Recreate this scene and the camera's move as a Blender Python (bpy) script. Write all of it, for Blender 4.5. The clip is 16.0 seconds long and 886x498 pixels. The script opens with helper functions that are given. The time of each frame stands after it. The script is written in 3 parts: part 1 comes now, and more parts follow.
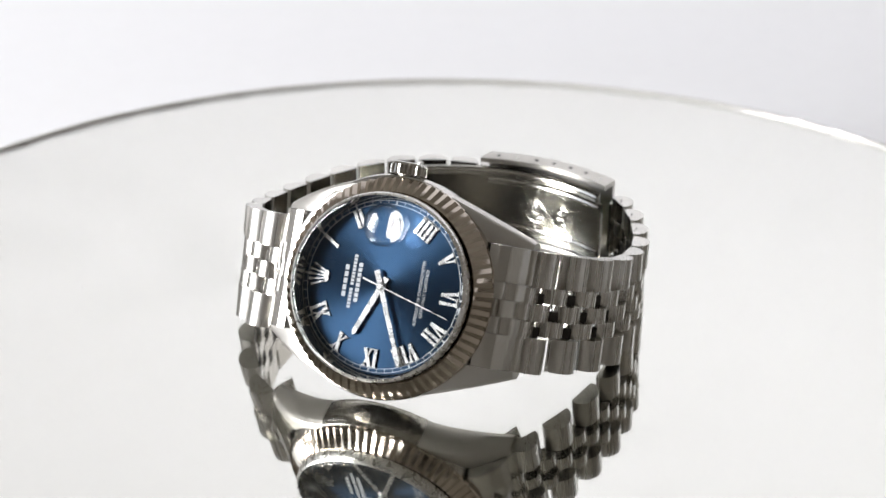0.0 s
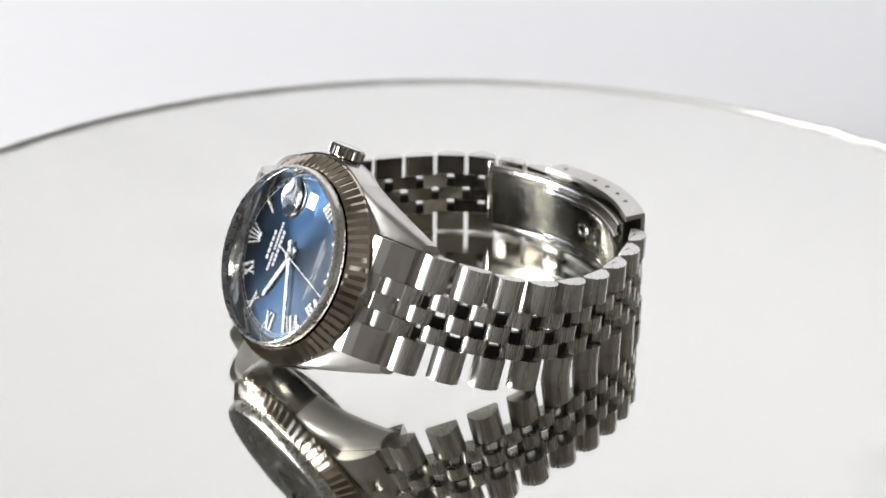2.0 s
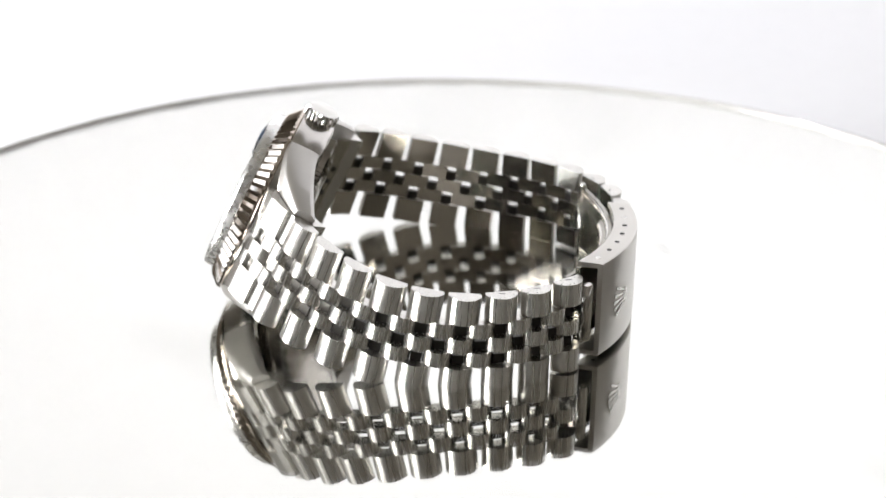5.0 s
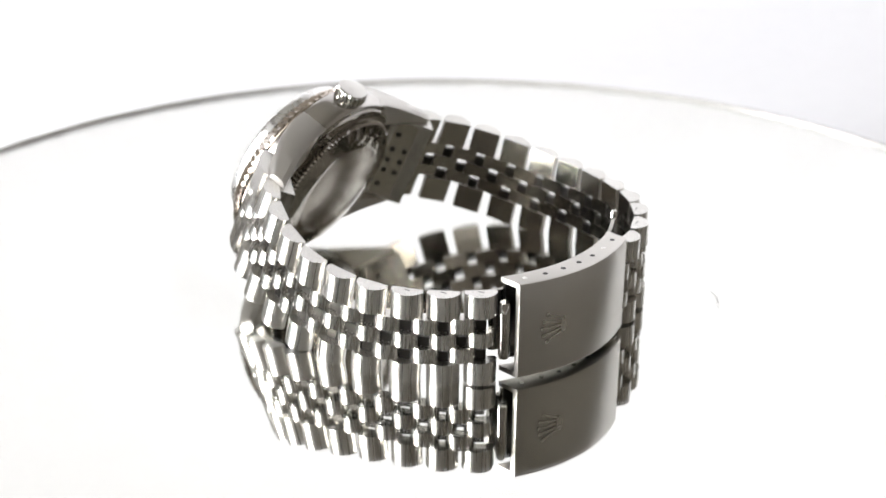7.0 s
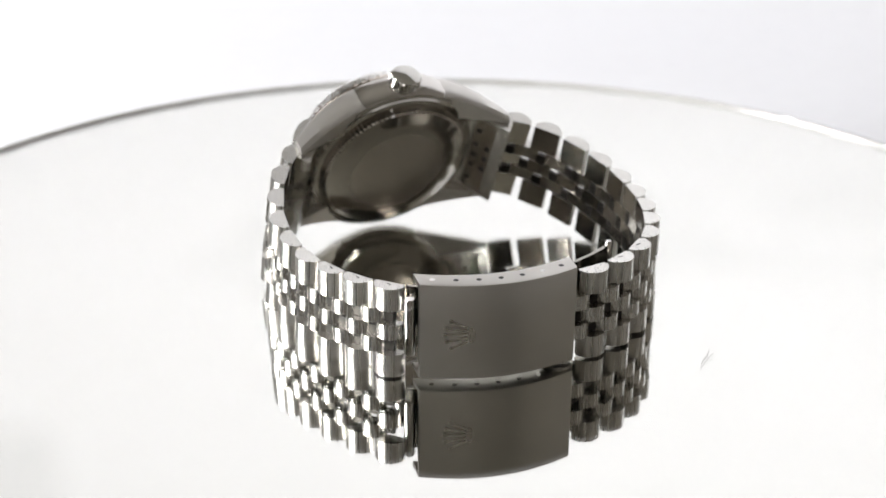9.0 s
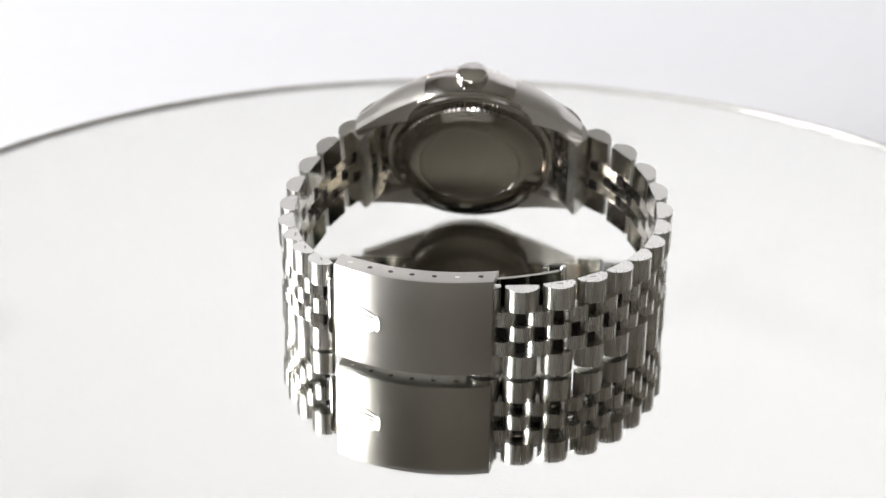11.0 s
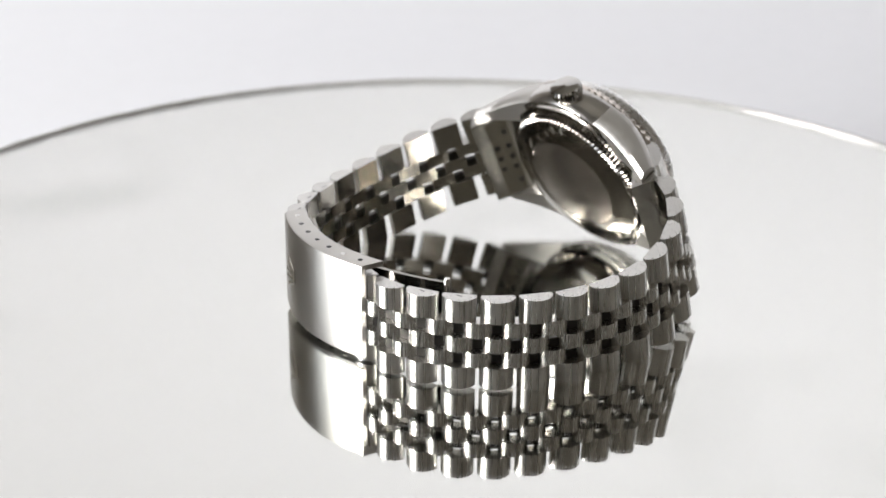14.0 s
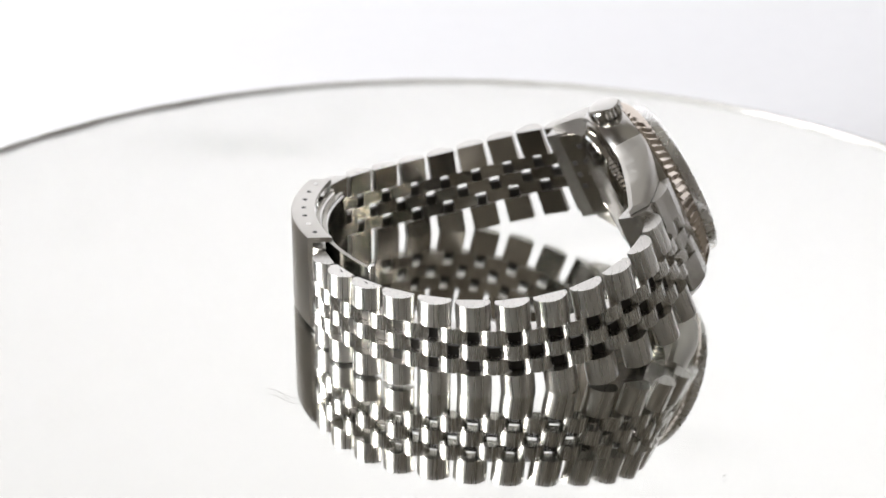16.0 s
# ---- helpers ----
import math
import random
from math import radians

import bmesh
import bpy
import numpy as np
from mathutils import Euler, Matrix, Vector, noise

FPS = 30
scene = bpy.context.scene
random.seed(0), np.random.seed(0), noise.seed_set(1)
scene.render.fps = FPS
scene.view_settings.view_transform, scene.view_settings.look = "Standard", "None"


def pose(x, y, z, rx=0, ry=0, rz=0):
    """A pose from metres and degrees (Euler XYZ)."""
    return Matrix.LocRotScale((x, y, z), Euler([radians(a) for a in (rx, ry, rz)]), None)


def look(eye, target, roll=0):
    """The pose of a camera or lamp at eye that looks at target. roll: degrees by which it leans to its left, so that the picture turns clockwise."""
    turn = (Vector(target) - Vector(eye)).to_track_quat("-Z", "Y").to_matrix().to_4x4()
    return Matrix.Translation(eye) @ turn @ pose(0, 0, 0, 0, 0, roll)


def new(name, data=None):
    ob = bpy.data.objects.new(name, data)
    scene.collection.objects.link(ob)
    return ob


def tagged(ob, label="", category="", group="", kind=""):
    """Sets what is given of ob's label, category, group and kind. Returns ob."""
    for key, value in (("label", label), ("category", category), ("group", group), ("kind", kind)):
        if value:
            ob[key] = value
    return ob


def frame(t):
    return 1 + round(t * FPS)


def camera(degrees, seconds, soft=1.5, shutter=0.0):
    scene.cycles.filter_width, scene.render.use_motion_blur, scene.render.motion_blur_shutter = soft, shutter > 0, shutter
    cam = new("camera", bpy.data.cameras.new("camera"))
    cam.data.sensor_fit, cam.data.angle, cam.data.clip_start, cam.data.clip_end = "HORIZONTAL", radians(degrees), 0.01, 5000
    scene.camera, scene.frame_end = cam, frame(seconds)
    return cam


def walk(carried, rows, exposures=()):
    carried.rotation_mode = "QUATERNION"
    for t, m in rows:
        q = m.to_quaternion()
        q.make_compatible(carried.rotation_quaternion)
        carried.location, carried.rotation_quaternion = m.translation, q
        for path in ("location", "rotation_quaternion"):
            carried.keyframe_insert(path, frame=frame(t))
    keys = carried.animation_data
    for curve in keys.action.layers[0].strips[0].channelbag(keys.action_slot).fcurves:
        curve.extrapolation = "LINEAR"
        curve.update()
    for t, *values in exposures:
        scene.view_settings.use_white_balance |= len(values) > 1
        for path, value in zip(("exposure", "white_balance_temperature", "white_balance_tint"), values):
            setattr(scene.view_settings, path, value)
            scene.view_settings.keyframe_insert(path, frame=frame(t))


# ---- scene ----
# A steel wristwatch lying on its side on a slowly turning round mirror.
MM = 0.001
EYE = Vector((0.0, -0.268, 0.13137))
PITCH, YAW, ROLL = radians(24.249), radians(-0.845), 0.581
AIM = EYE + Vector((math.sin(YAW) * math.cos(PITCH), math.cos(YAW) * math.cos(PITCH), -math.sin(PITCH)))
cam = camera(30.94, 16.0, soft=1.5)
cam.data.dof.use_dof = True          # focused on the near side of the watch
cam.data.dof.focus_distance, cam.data.dof.aperture_fstop = 0.262, 25.0
walk(cam, [(0.0, look(EYE, AIM, ROLL)), (16.0, look(EYE, AIM, ROLL))],
     exposures=[(0.0, 0.39), (1.0, 0.41), (1.6, 0.29), (2.0, 0.31), (2.5, 0.55), (3.0, 0.58), (7.0, 0.66), (9.0, 0.54), (11.5, 0.38), (12.5, 0.17), (14.0, 0.28), (14.6, 0.56), (16.0, 0.55)])


# ---- light: one big window beside the table, soft room light ----
world = bpy.data.worlds.new("room_air")
scene.world = world
world.use_nodes = True
world.node_tree.nodes["Background"].inputs[0].default_value = (0.75, 0.85, 1.0, 1)
world.node_tree.nodes["Background"].inputs[1].default_value = 1.0


def area_lamp(name, eye, target, sx, sy, watts, colour):
    data = bpy.data.lights.new(name, "AREA")
    data.shape, data.size, data.size_y = "RECTANGLE", sx, sy
    data.energy, data.color = watts, colour
    ob = new(name, data)
    ob.matrix_world = look(eye, target)
    return ob


area_lamp("window_daylight", (-1.16, -0.40, 0.40), (0.0, 0.0, 0.05), 0.47, 0.76, 26.0, (0.985, 0.98, 0.98))
for y, watts in ((-0.735, 1.7), (-0.10, 0.45), (0.02, 0.3), (0.14, 0.15)):   # added weak strip lamps that soften the window's edges in the crystal
    area_lamp("window_fade", (-1.17, y, 0.40), (0.0, y, 0.05), 0.12 if y > -0.5 else 0.19, 0.76, watts, (0.96, 0.98, 1.0))


# ---- materials ----
def material(name, base, rough=0.5, metal=0.0, grain=0.0, grain_scale=(800, 800, 800), vary=0.0, bump=0.0, bump_scale=900.0, rand=0.0, aniso=0.0):
    """A node material: base colour varied at two scales, roughness grain and fine relief."""
    mat = bpy.data.materials.new(name)
    mat.use_nodes = True
    nt = mat.node_tree
    bsdf = nt.nodes["Principled BSDF"]
    bsdf.inputs["Base Color"].default_value = (*base, 1)
    bsdf.inputs["Roughness"].default_value = rough
    bsdf.inputs["Metallic"].default_value = metal
    bsdf.inputs["Anisotropic"].default_value = aniso
    tex = nt.nodes.new("ShaderNodeTexCoord")
    mapping = nt.nodes.new("ShaderNodeMapping")
    mapping.inputs["Scale"].default_value = grain_scale
    nt.links.new(tex.outputs["Object"], mapping.inputs["Vector"])
    fine = nt.nodes.new("ShaderNodeTexNoise")
    fine.inputs["Scale"].default_value = 1.0
    fine.inputs["Detail"].default_value = 4.0
    nt.links.new(mapping.outputs["Vector"], fine.inputs["Vector"])
    if grain:
        rng = nt.nodes.new("ShaderNodeMapRange")
        rng.inputs["To Min"].default_value = max(0.0, rough - grain)
        rng.inputs["To Max"].default_value = rough + grain
        rng.inputs["From Min"].default_value, rng.inputs["From Max"].default_value = 0.3, 0.7
        nt.links.new(fine.outputs["Fac"], rng.inputs["Value"])
        nt.links.new(rng.outputs["Result"], bsdf.inputs["Roughness"])
    if vary or rand:
        broad = nt.nodes.new("ShaderNodeTexNoise")
        broad.inputs["Scale"].default_value = 120.0
        broad.inputs["Detail"].default_value = 3.0
        nt.links.new(tex.outputs["Object"], broad.inputs["Vector"])
        info = nt.nodes.new("ShaderNodeObjectInfo")
        a = nt.nodes.new("ShaderNodeMath")
        a.operation = "MULTIPLY_ADD"
        a.inputs[1].default_value, a.inputs[2].default_value = 2 * vary, 1 - vary
        nt.links.new(broad.outputs["Fac"], a.inputs[0])
        b = nt.nodes.new("ShaderNodeMath")
        b.operation = "MULTIPLY_ADD"
        b.inputs[1].default_value = rand
        nt.links.new(info.outputs["Random"], b.inputs[0])
        nt.links.new(a.outputs[0], b.inputs[2])
        hsv = nt.nodes.new("ShaderNodeHueSaturation")
        hsv.inputs["Color"].default_value = (*base, 1)
        nt.links.new(b.outputs[0], hsv.inputs["Value"])
        nt.links.new(hsv.outputs["Color"], bsdf.inputs["Base Color"])
    if bump:
        bm_ = nt.nodes.new("ShaderNodeBump")
        bm_.inputs["Strength"].default_value = bump
        bm_.inputs["Distance"].default_value = 0.00005
        nt.links.new(fine.outputs["Fac"], bm_.inputs["Height"])
        nt.links.new(bm_.outputs["Normal"], bsdf.inputs["Normal"])
    return mat


def clear_glass(name, tint=(1, 1, 1), head_on=0.07):
    """Thin clear glass: see-through, with a gloss that grows towards grazing angles."""
    mat = bpy.data.materials.new(name)
    mat.use_nodes = True
    nt = mat.node_tree
    nt.nodes.remove(nt.nodes["Principled BSDF"])
    clear, gloss, mix, lean, power, lift = (nt.nodes.new("ShaderNode" + k) for k in ("BsdfTransparent", "BsdfGlossy", "MixShader", "LayerWeight", "Math", "Math"))
    clear.inputs["Color"].default_value = (*tint, 1)
    gloss.inputs["Roughness"].default_value = 0.015
    power.operation, lift.operation = "POWER", "MULTIPLY_ADD"
    power.inputs[1].default_value = 5.0
    lift.inputs[1].default_value, lift.inputs[2].default_value = 1 - head_on, head_on
    nt.links.new(lean.outputs["Facing"], power.inputs[0])
    nt.links.new(power.outputs[0], lift.inputs[0])
    nt.links.new(lift.outputs[0], mix.inputs[0])
    nt.links.new(clear.outputs[0], mix.inputs[1])
    nt.links.new(gloss.outputs[0], mix.inputs[2])
    nt.links.new(mix.outputs[0], nt.nodes["Material Output"].inputs["Surface"])
    return mat


def mirror_material():
    """Silvered glass with a slight warm cast and faint wiped smears."""
    mat = material("silvered_mirror", (0.83, 0.828, 0.818), 0.0, 1.0)
    nt = mat.node_tree
    bsdf = nt.nodes["Principled BSDF"]
    tex = nt.nodes.new("ShaderNodeTexCoord")
    smear = nt.nodes.new("ShaderNodeTexNoise")
    smear.inputs["Scale"].default_value, smear.inputs["Detail"].default_value = 16.0, 5.0
    smear.inputs["Distortion"].default_value = 0.6
    nt.links.new(tex.outputs["Object"], smear.inputs["Vector"])
    ramp = nt.nodes.new("ShaderNodeValToRGB")
    ramp.color_ramp.elements[0].position, ramp.color_ramp.elements[1].position = 0.56, 0.75
    ramp.color_ramp.elements[0].color = (0.83, 0.828, 0.818, 1)
    ramp.color_ramp.elements[1].color = (0.73, 0.73, 0.715, 1)
    nt.links.new(smear.outputs["Fac"], ramp.inputs["Fac"])
    nt.links.new(ramp.outputs["Color"], bsdf.inputs["Base Color"])
    return mat


def dial_material():
    """Sunray-brushed blue lacquer."""
    mat = material("sunray_blue", (0.019, 0.043, 0.083), 0.36, 1.0, aniso=0.85)
    nt = mat.node_tree
    bsdf = nt.nodes["Principled BSDF"]
    tan = nt.nodes.new("ShaderNodeTangent")
    tan.direction_type, tan.axis = "RADIAL", "Z"
    nt.links.new(tan.outputs[0], bsdf.inputs["Tangent"])
    return mat


STEEL = (0.60, 0.585, 0.555)
LINK_POLISH = material("link_polish", STEEL, 0.26, 1.0, grain=0.04, grain_scale=(2600, 2600, 90), vary=0.04, rand=0.08, bump=0.008)
BACK_STEEL = material("back_steel", (0.50, 0.475, 0.44), 0.09, 1.0, grain=0.02, vary=0.04)
BACK_DISC = material("back_disc_steel", (0.54, 0.50, 0.455), 0.25, 1.0, grain=0.008, grain_scale=(60, 3000, 60), vary=0.04)
POLISHED = material("polished_steel", STEEL, 0.08, 1.0, grain=0.02, vary=0.04, rand=0.04)
INNER = material("inner_link_steel", (0.51, 0.48, 0.435), 0.13, 1.0, grain=0.03, vary=0.04, rand=0.08)
SATIN = material("satin_steel", STEEL, 0.29, 1.0, grain=0.04, grain_scale=(3600, 3600, 70), vary=0.04, rand=0.08)
END_STEEL = material("end_link_steel", STEEL, 0.27, 1.0, vary=0.04, rand=0.06)
BRUSHED = material("brushed_steel", (0.55, 0.53, 0.495), 0.33, 1.0, grain=0.035, grain_scale=(160, 160, 6000), vary=0.03, aniso=0.8)
upright = BRUSHED.node_tree.nodes.new("ShaderNodeCombineXYZ")        # brushed level, so that its gloss spreads upright
upright.inputs[2].default_value = 1.0
BRUSHED.node_tree.links.new(upright.outputs[0], BRUSHED.node_tree.nodes["Principled BSDF"].inputs["Tangent"])
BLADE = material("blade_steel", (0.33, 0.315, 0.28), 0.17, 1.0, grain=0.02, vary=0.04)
CASE_STEEL = material("case_steel", (0.60, 0.575, 0.545), 0.20, 1.0, grain=0.03, vary=0.05)
LUG_STEEL = material("lug_steel", (0.62, 0.60, 0.57), 0.42, 1.0, grain=0.04, vary=0.04)
WHITE_GOLD = material("white_gold", (0.63, 0.56, 0.49), 0.10, 1.0, grain=0.03, vary=0.05)
# near-black base holds the shade of the deep gaps between links
GAP_SHADE = material("gap_shade_steel", (0.045, 0.042, 0.038), 0.4, 1.0, vary=0.1)
# near-black that stands in for shade inside slots and holes
RECESS_SHADE = material("recess_shade", (0.02, 0.019, 0.018), 0.5, 0.3, vary=0.1)
DIAL = dial_material()
APPLIED = material("applied_silver", (0.80, 0.79, 0.77), 0.28, 0.95, grain=0.05)
PRINT = material("white_print", (0.50, 0.52, 0.54), 0.5, 0.0, vary=0.05)
DATE_WHITE = material("date_white", (0.80, 0.80, 0.78), 0.5, 0.0, vary=0.04)
BLACK_INK = material("black_ink", (0.015, 0.015, 0.017), 0.5, 0.0)
CRYSTAL = clear_glass("sapphire_crystal", (0.97, 0.98, 0.99), 0.06)
TOP_GLASS = clear_glass("mirror_glass", (0.985, 0.985, 0.975), 0.02)
LENS = material("lens_glass", (1, 1, 1), 0.0)
LENS.node_tree.nodes["Principled BSDF"].inputs["Transmission Weight"].default_value = 1.0
LENS.node_tree.nodes["Principled BSDF"].inputs["IOR"].default_value = 1.55
MIRROR = mirror_material()
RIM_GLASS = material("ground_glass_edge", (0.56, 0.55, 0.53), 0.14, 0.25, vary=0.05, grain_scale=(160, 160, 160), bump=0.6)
PAPER = material("white_paper", (0.835, 0.835, 0.86), 0.75, 0.0, vary=0.02, bump=0.05)
WALL_PAINT = material("dim_wall_paint", (0.32, 0.295, 0.26), 0.8, 0.0, vary=0.05)
CEILING_PAINT = material("ceiling_paint", (0.36, 0.345, 0.30), 0.8, 0.0, vary=0.03)
FLOOR_WOOD = material("floor_wood", (0.14, 0.10, 0.07), 0.5, 0.0, grain=0.1, grain_scale=(4, 60, 4), vary=0.2)
PLASTIC = material("white_plastic", (0.75, 0.75, 0.74), 0.4, 0.0, vary=0.03)
LINT = material("grey_lint", (0.22, 0.21, 0.20), 0.8, 0.0)


# ---- mesh helpers (shapes are drawn in millimetres) ----
def mesh_of(name, bm, mat, smooth=30.0, scale=MM):
    bmesh.ops.recalc_face_normals(bm, faces=bm.faces)
    if scale != 1.0:
        bmesh.ops.scale(bm, vec=(scale, scale, scale), verts=bm.verts)
    limit = radians(smooth)
    for f in bm.faces:
        f.smooth = smooth > 0
    for e in bm.edges:
        if len(e.link_faces) == 2 and e.calc_face_angle(0) > limit:
            e.smooth = False
    me = bpy.data.meshes.new(name)
    bm.to_mesh(me)
    bm.free()
    for one in mat if isinstance(mat, tuple) else (mat,):
        me.materials.append(one)
    return me


def part(name, bm, mat, parent, label="", m=None, smooth=30.0):
    """Links a bmesh, or a mesh that is shared, as one mesh object under a thing or a part."""
    me = bm if isinstance(bm, bpy.types.Mesh) else mesh_of(name, bm, mat, smooth)
    ob = new(name, me)
    ob.parent = parent
    if m is not None:
        ob.matrix_local = m
    return tagged(ob, label)


def mm_pose(v, x=None, y=None, z=None):
    """A pose with its origin at v (millimetres) and the given axes."""
    m = Matrix.Identity(4)
    if x is not None:
        for k, axis in enumerate((x, y, z)):
            m.col[k][0:3] = axis
    m.translation = Vector(v) * MM
    return m


def prism(bm, poly, z0, z1, inset=0.0):
    """A closed prism over a polygon of (x, y), its top edge drawn in by inset."""
    c = sum((Vector((p[0], p[1])) for p in poly), Vector((0, 0))) / len(poly)
    low = [bm.verts.new((p[0], p[1], z0)) for p in poly]
    high = []
    for p in poly:
        d = Vector((p[0], p[1])) - c
        k = max(0.0, 1 - inset / max(d.length, 1e-6))
        high.append(bm.verts.new((c.x + d.x * k, c.y + d.y * k, z1)))
    bm.faces.new(low[::-1])
    bm.faces.new(high)
    n = len(poly)
    for i in range(n):
        bm.faces.new((low[i], low[(i + 1) % n], high[(i + 1) % n], high[i]))


def box(bm, x0, x1, y0, y1, z0, z1, inset=0.0):
    prism(bm, [(x0, y0), (x1, y0), (x1, y1), (x0, y1)], z0, z1, inset)


def lathe(bm, profile, steps=96, closed=True, wave=None):
    """Turns a profile of (r, z) about z. wave(i, k) may shift (r, z) of step i at profile point k."""
    rings = []
    for i in range(steps):
        a = 2 * math.pi * i / steps
        ring = []
        for k, (r, z) in enumerate(profile):
            if wave:
                dr, dz = wave(i, k)
                r, z = r + dr, z + dz
            ring.append(bm.verts.new((r * math.cos(a), r * math.sin(a), z)))
        rings.append(ring)
    n = len(profile)
    for i in range(steps):
        a, b = rings[i], rings[(i + 1) % steps]
        for k in range(n if closed else n - 1):
            j = (k + 1) % n
            bm.faces.new((a[k], b[k], b[j], a[j]))
    if not closed:
        for k in (0, n - 1):
            if profile[k][0] > 1e-4:
                bm.faces.new([r[k] for r in rings])
    return rings


def loft(bm, sections):
    """Closed solid through sections of equal length."""
    rings = [[bm.verts.new(p) for p in s] for s in sections]
    n = len(rings[0])
    for a, b in zip(rings, rings[1:]):
        for k in range(n):
            bm.faces.new((a[k], a[(k + 1) % n], b[(k + 1) % n], b[k]))
    bm.faces.new(rings[0][::-1])
    bm.faces.new(rings[-1])


# ---- the room ----
def room_plane(name, corners, mat, thick, label):
    bm = bmesh.new()
    a = [Vector(c) for c in corners]
    n = (a[1] - a[0]).cross(a[2] - a[0]).normalized() * thick
    loft(bm, [a, [p + n for p in a]])
    ob = new(name, mesh_of(name, bm, mat, 30, 1.0))
    return tagged(ob, label, name.split("_")[0], kind="structure")


X0, X1, Y0, Y1, Z0, Z1 = -1.3, 1.5, -1.7, 1.1, -0.78, 1.62
room_plane("floor", [(X0, Y0, Z0), (X0, Y1, Z0), (X1, Y1, Z0), (X1, Y0, Z0)], FLOOR_WOOD, 0.1, "dark wooden floor of the room")
room_plane("ceiling", [(X0, Y0, Z1), (X1, Y0, Z1), (X1, Y1, Z1), (X0, Y1, Z1)], CEILING_PAINT, 0.1, "plain pale grey ceiling of the room")
room_plane("wall_north", [(X0, Y1, Z0), (X0, Y1, Z1), (X1, Y1, Z1), (X1, Y1, Z0)], WALL_PAINT, 0.1, "dim painted wall behind the backdrop")
room_plane("wall_south", [(X0, Y0, Z0), (X1, Y0, Z0), (X1, Y0, Z1), (X0, Y0, Z1)], WALL_PAINT, 0.1, "dim painted wall behind the camera")
room_plane("wall_east", [(X1, Y0, Z0), (X1, Y1, Z0), (X1, Y1, Z1), (X1, Y0, Z1)], WALL_PAINT, 0.1, "dim painted side wall of the room")


def wall_with_window():
    """West wall with the window opening, in four butted pieces of one mesh."""
    wy0, wy1, wz0, wz1 = -0.80, 0.24, 0.0, 0.86
    bm = bmesh.new()
    for y0, y1, z0, z1 in ((Y0, wy0, Z0, Z1), (wy1, Y1, Z0, Z1), (wy0, wy1, Z0, wz0), (wy0, wy1, wz1, Z1)):
        box(bm, X0 - 0.1, X0, y0, y1, z0, z1)
    ob = new("wall_west", mesh_of("wall_west", bm, WALL_PAINT, 30, 1.0))
    tagged(ob, "dim painted wall with a window opening", "wall", kind="structure")


wall_with_window()


def paper_backdrop():
    """White paper that covers the table and sweeps up behind it."""
    bm = bmesh.new()
    prof = [(-0.42, -0.034), (0.30, -0.034)]
    for k in range(1, 13):
        a = radians(90 * k / 12)
        prof.append((0.30 + 0.34 * math.sin(a), -0.034 + 0.34 * (1 - math.cos(a))))
    prof.append((0.64, 1.15))
    # the upright sheet bends round the turntable
    rows = [[bm.verts.new((x, y - (0.7 * x * x + 0.20 * x) * min(1.0, max(0.0, (y - 0.30) / 0.34)), z)) for y, z in prof] for x in np.linspace(-0.36, 0.56, 24)]
    for a, b in zip(rows, rows[1:]):
        for k in range(len(prof) - 1):
            bm.faces.new((a[k], b[k], b[k + 1], a[k + 1]))
    ret = bmesh.ops.extrude_face_region(bm, geom=bm.faces[:])
    bmesh.ops.translate(bm, verts=[v for v in ret["geom"] if isinstance(v, bmesh.types.BMVert)], vec=(0, 0.002, -0.002))
    ob = new("backdrop", mesh_of("backdrop", bm, PAPER, 40, 1.0))
    tagged(ob, "seamless white paper sweep under and behind the turntable", "backdrop", kind="structure")


paper_backdrop()


def table():
    thing = tagged(new("table"), "plain dark table under the white paper", "table")
    bm = bmesh.new()
    box(bm, -750, 850, -420, 300, -76, -37)
    part("tabletop", bm, FLOOR_WOOD, thing)
    for x in (-700, 800):
        for y in (-370, 250):
            bm = bmesh.new()
            box(bm, x - 25, x + 25, y - 25, y + 25, -780, -76)
            part("leg", bm, FLOOR_WOOD, thing)


table()


# ---- the turntable: a round bevelled mirror on a white base ----
GLASS = 0.45      # the glass surface lies this far over the silvering
RIM = 130.6


def turntable():
    thing = tagged(new("turntable"), "round mirror turntable, silvered glass with a pale rim", "turntable")
    bm = bmesh.new()
    lathe(bm, [(0.001, 0), (RIM - 1.52, 0), (RIM - 1.52, -2), (0.001, -2)], 192)
    part("mirror", bm, MIRROR, thing, "silvered mirror with faint smears")
    bm = bmesh.new()
    lathe(bm, [(0.001, GLASS), (RIM - 1.6, GLASS), (RIM - 1.6, GLASS - 0.1), (0.001, GLASS - 0.1)], 192)
    part("glass", bm, TOP_GLASS, thing, "clear glass over the silvering").visible_shadow = False
    # added raised lip, in place of the outer edge seen through thick glass
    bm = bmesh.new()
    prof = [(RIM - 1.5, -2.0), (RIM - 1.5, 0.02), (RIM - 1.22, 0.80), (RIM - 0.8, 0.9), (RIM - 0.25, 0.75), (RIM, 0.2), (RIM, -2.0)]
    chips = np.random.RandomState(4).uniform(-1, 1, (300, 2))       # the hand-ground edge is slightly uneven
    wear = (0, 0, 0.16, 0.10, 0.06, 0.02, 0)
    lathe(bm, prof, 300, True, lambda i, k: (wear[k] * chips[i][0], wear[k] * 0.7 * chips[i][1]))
    part("rim", bm, RIM_GLASS, thing, "raised lip standing in for the thick glass edge", smooth=60)
    bm = bmesh.new()
    lathe(bm, [(0.001, -2.05), (RIM - 6.5, -2.05), (RIM - 4, -4), (RIM - 4, -30), (RIM - 8, -33.9), (0.001, -33.9)], 128)
    part("base", bm, PLASTIC, thing, "white plastic turntable base")
    return thing


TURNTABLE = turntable()

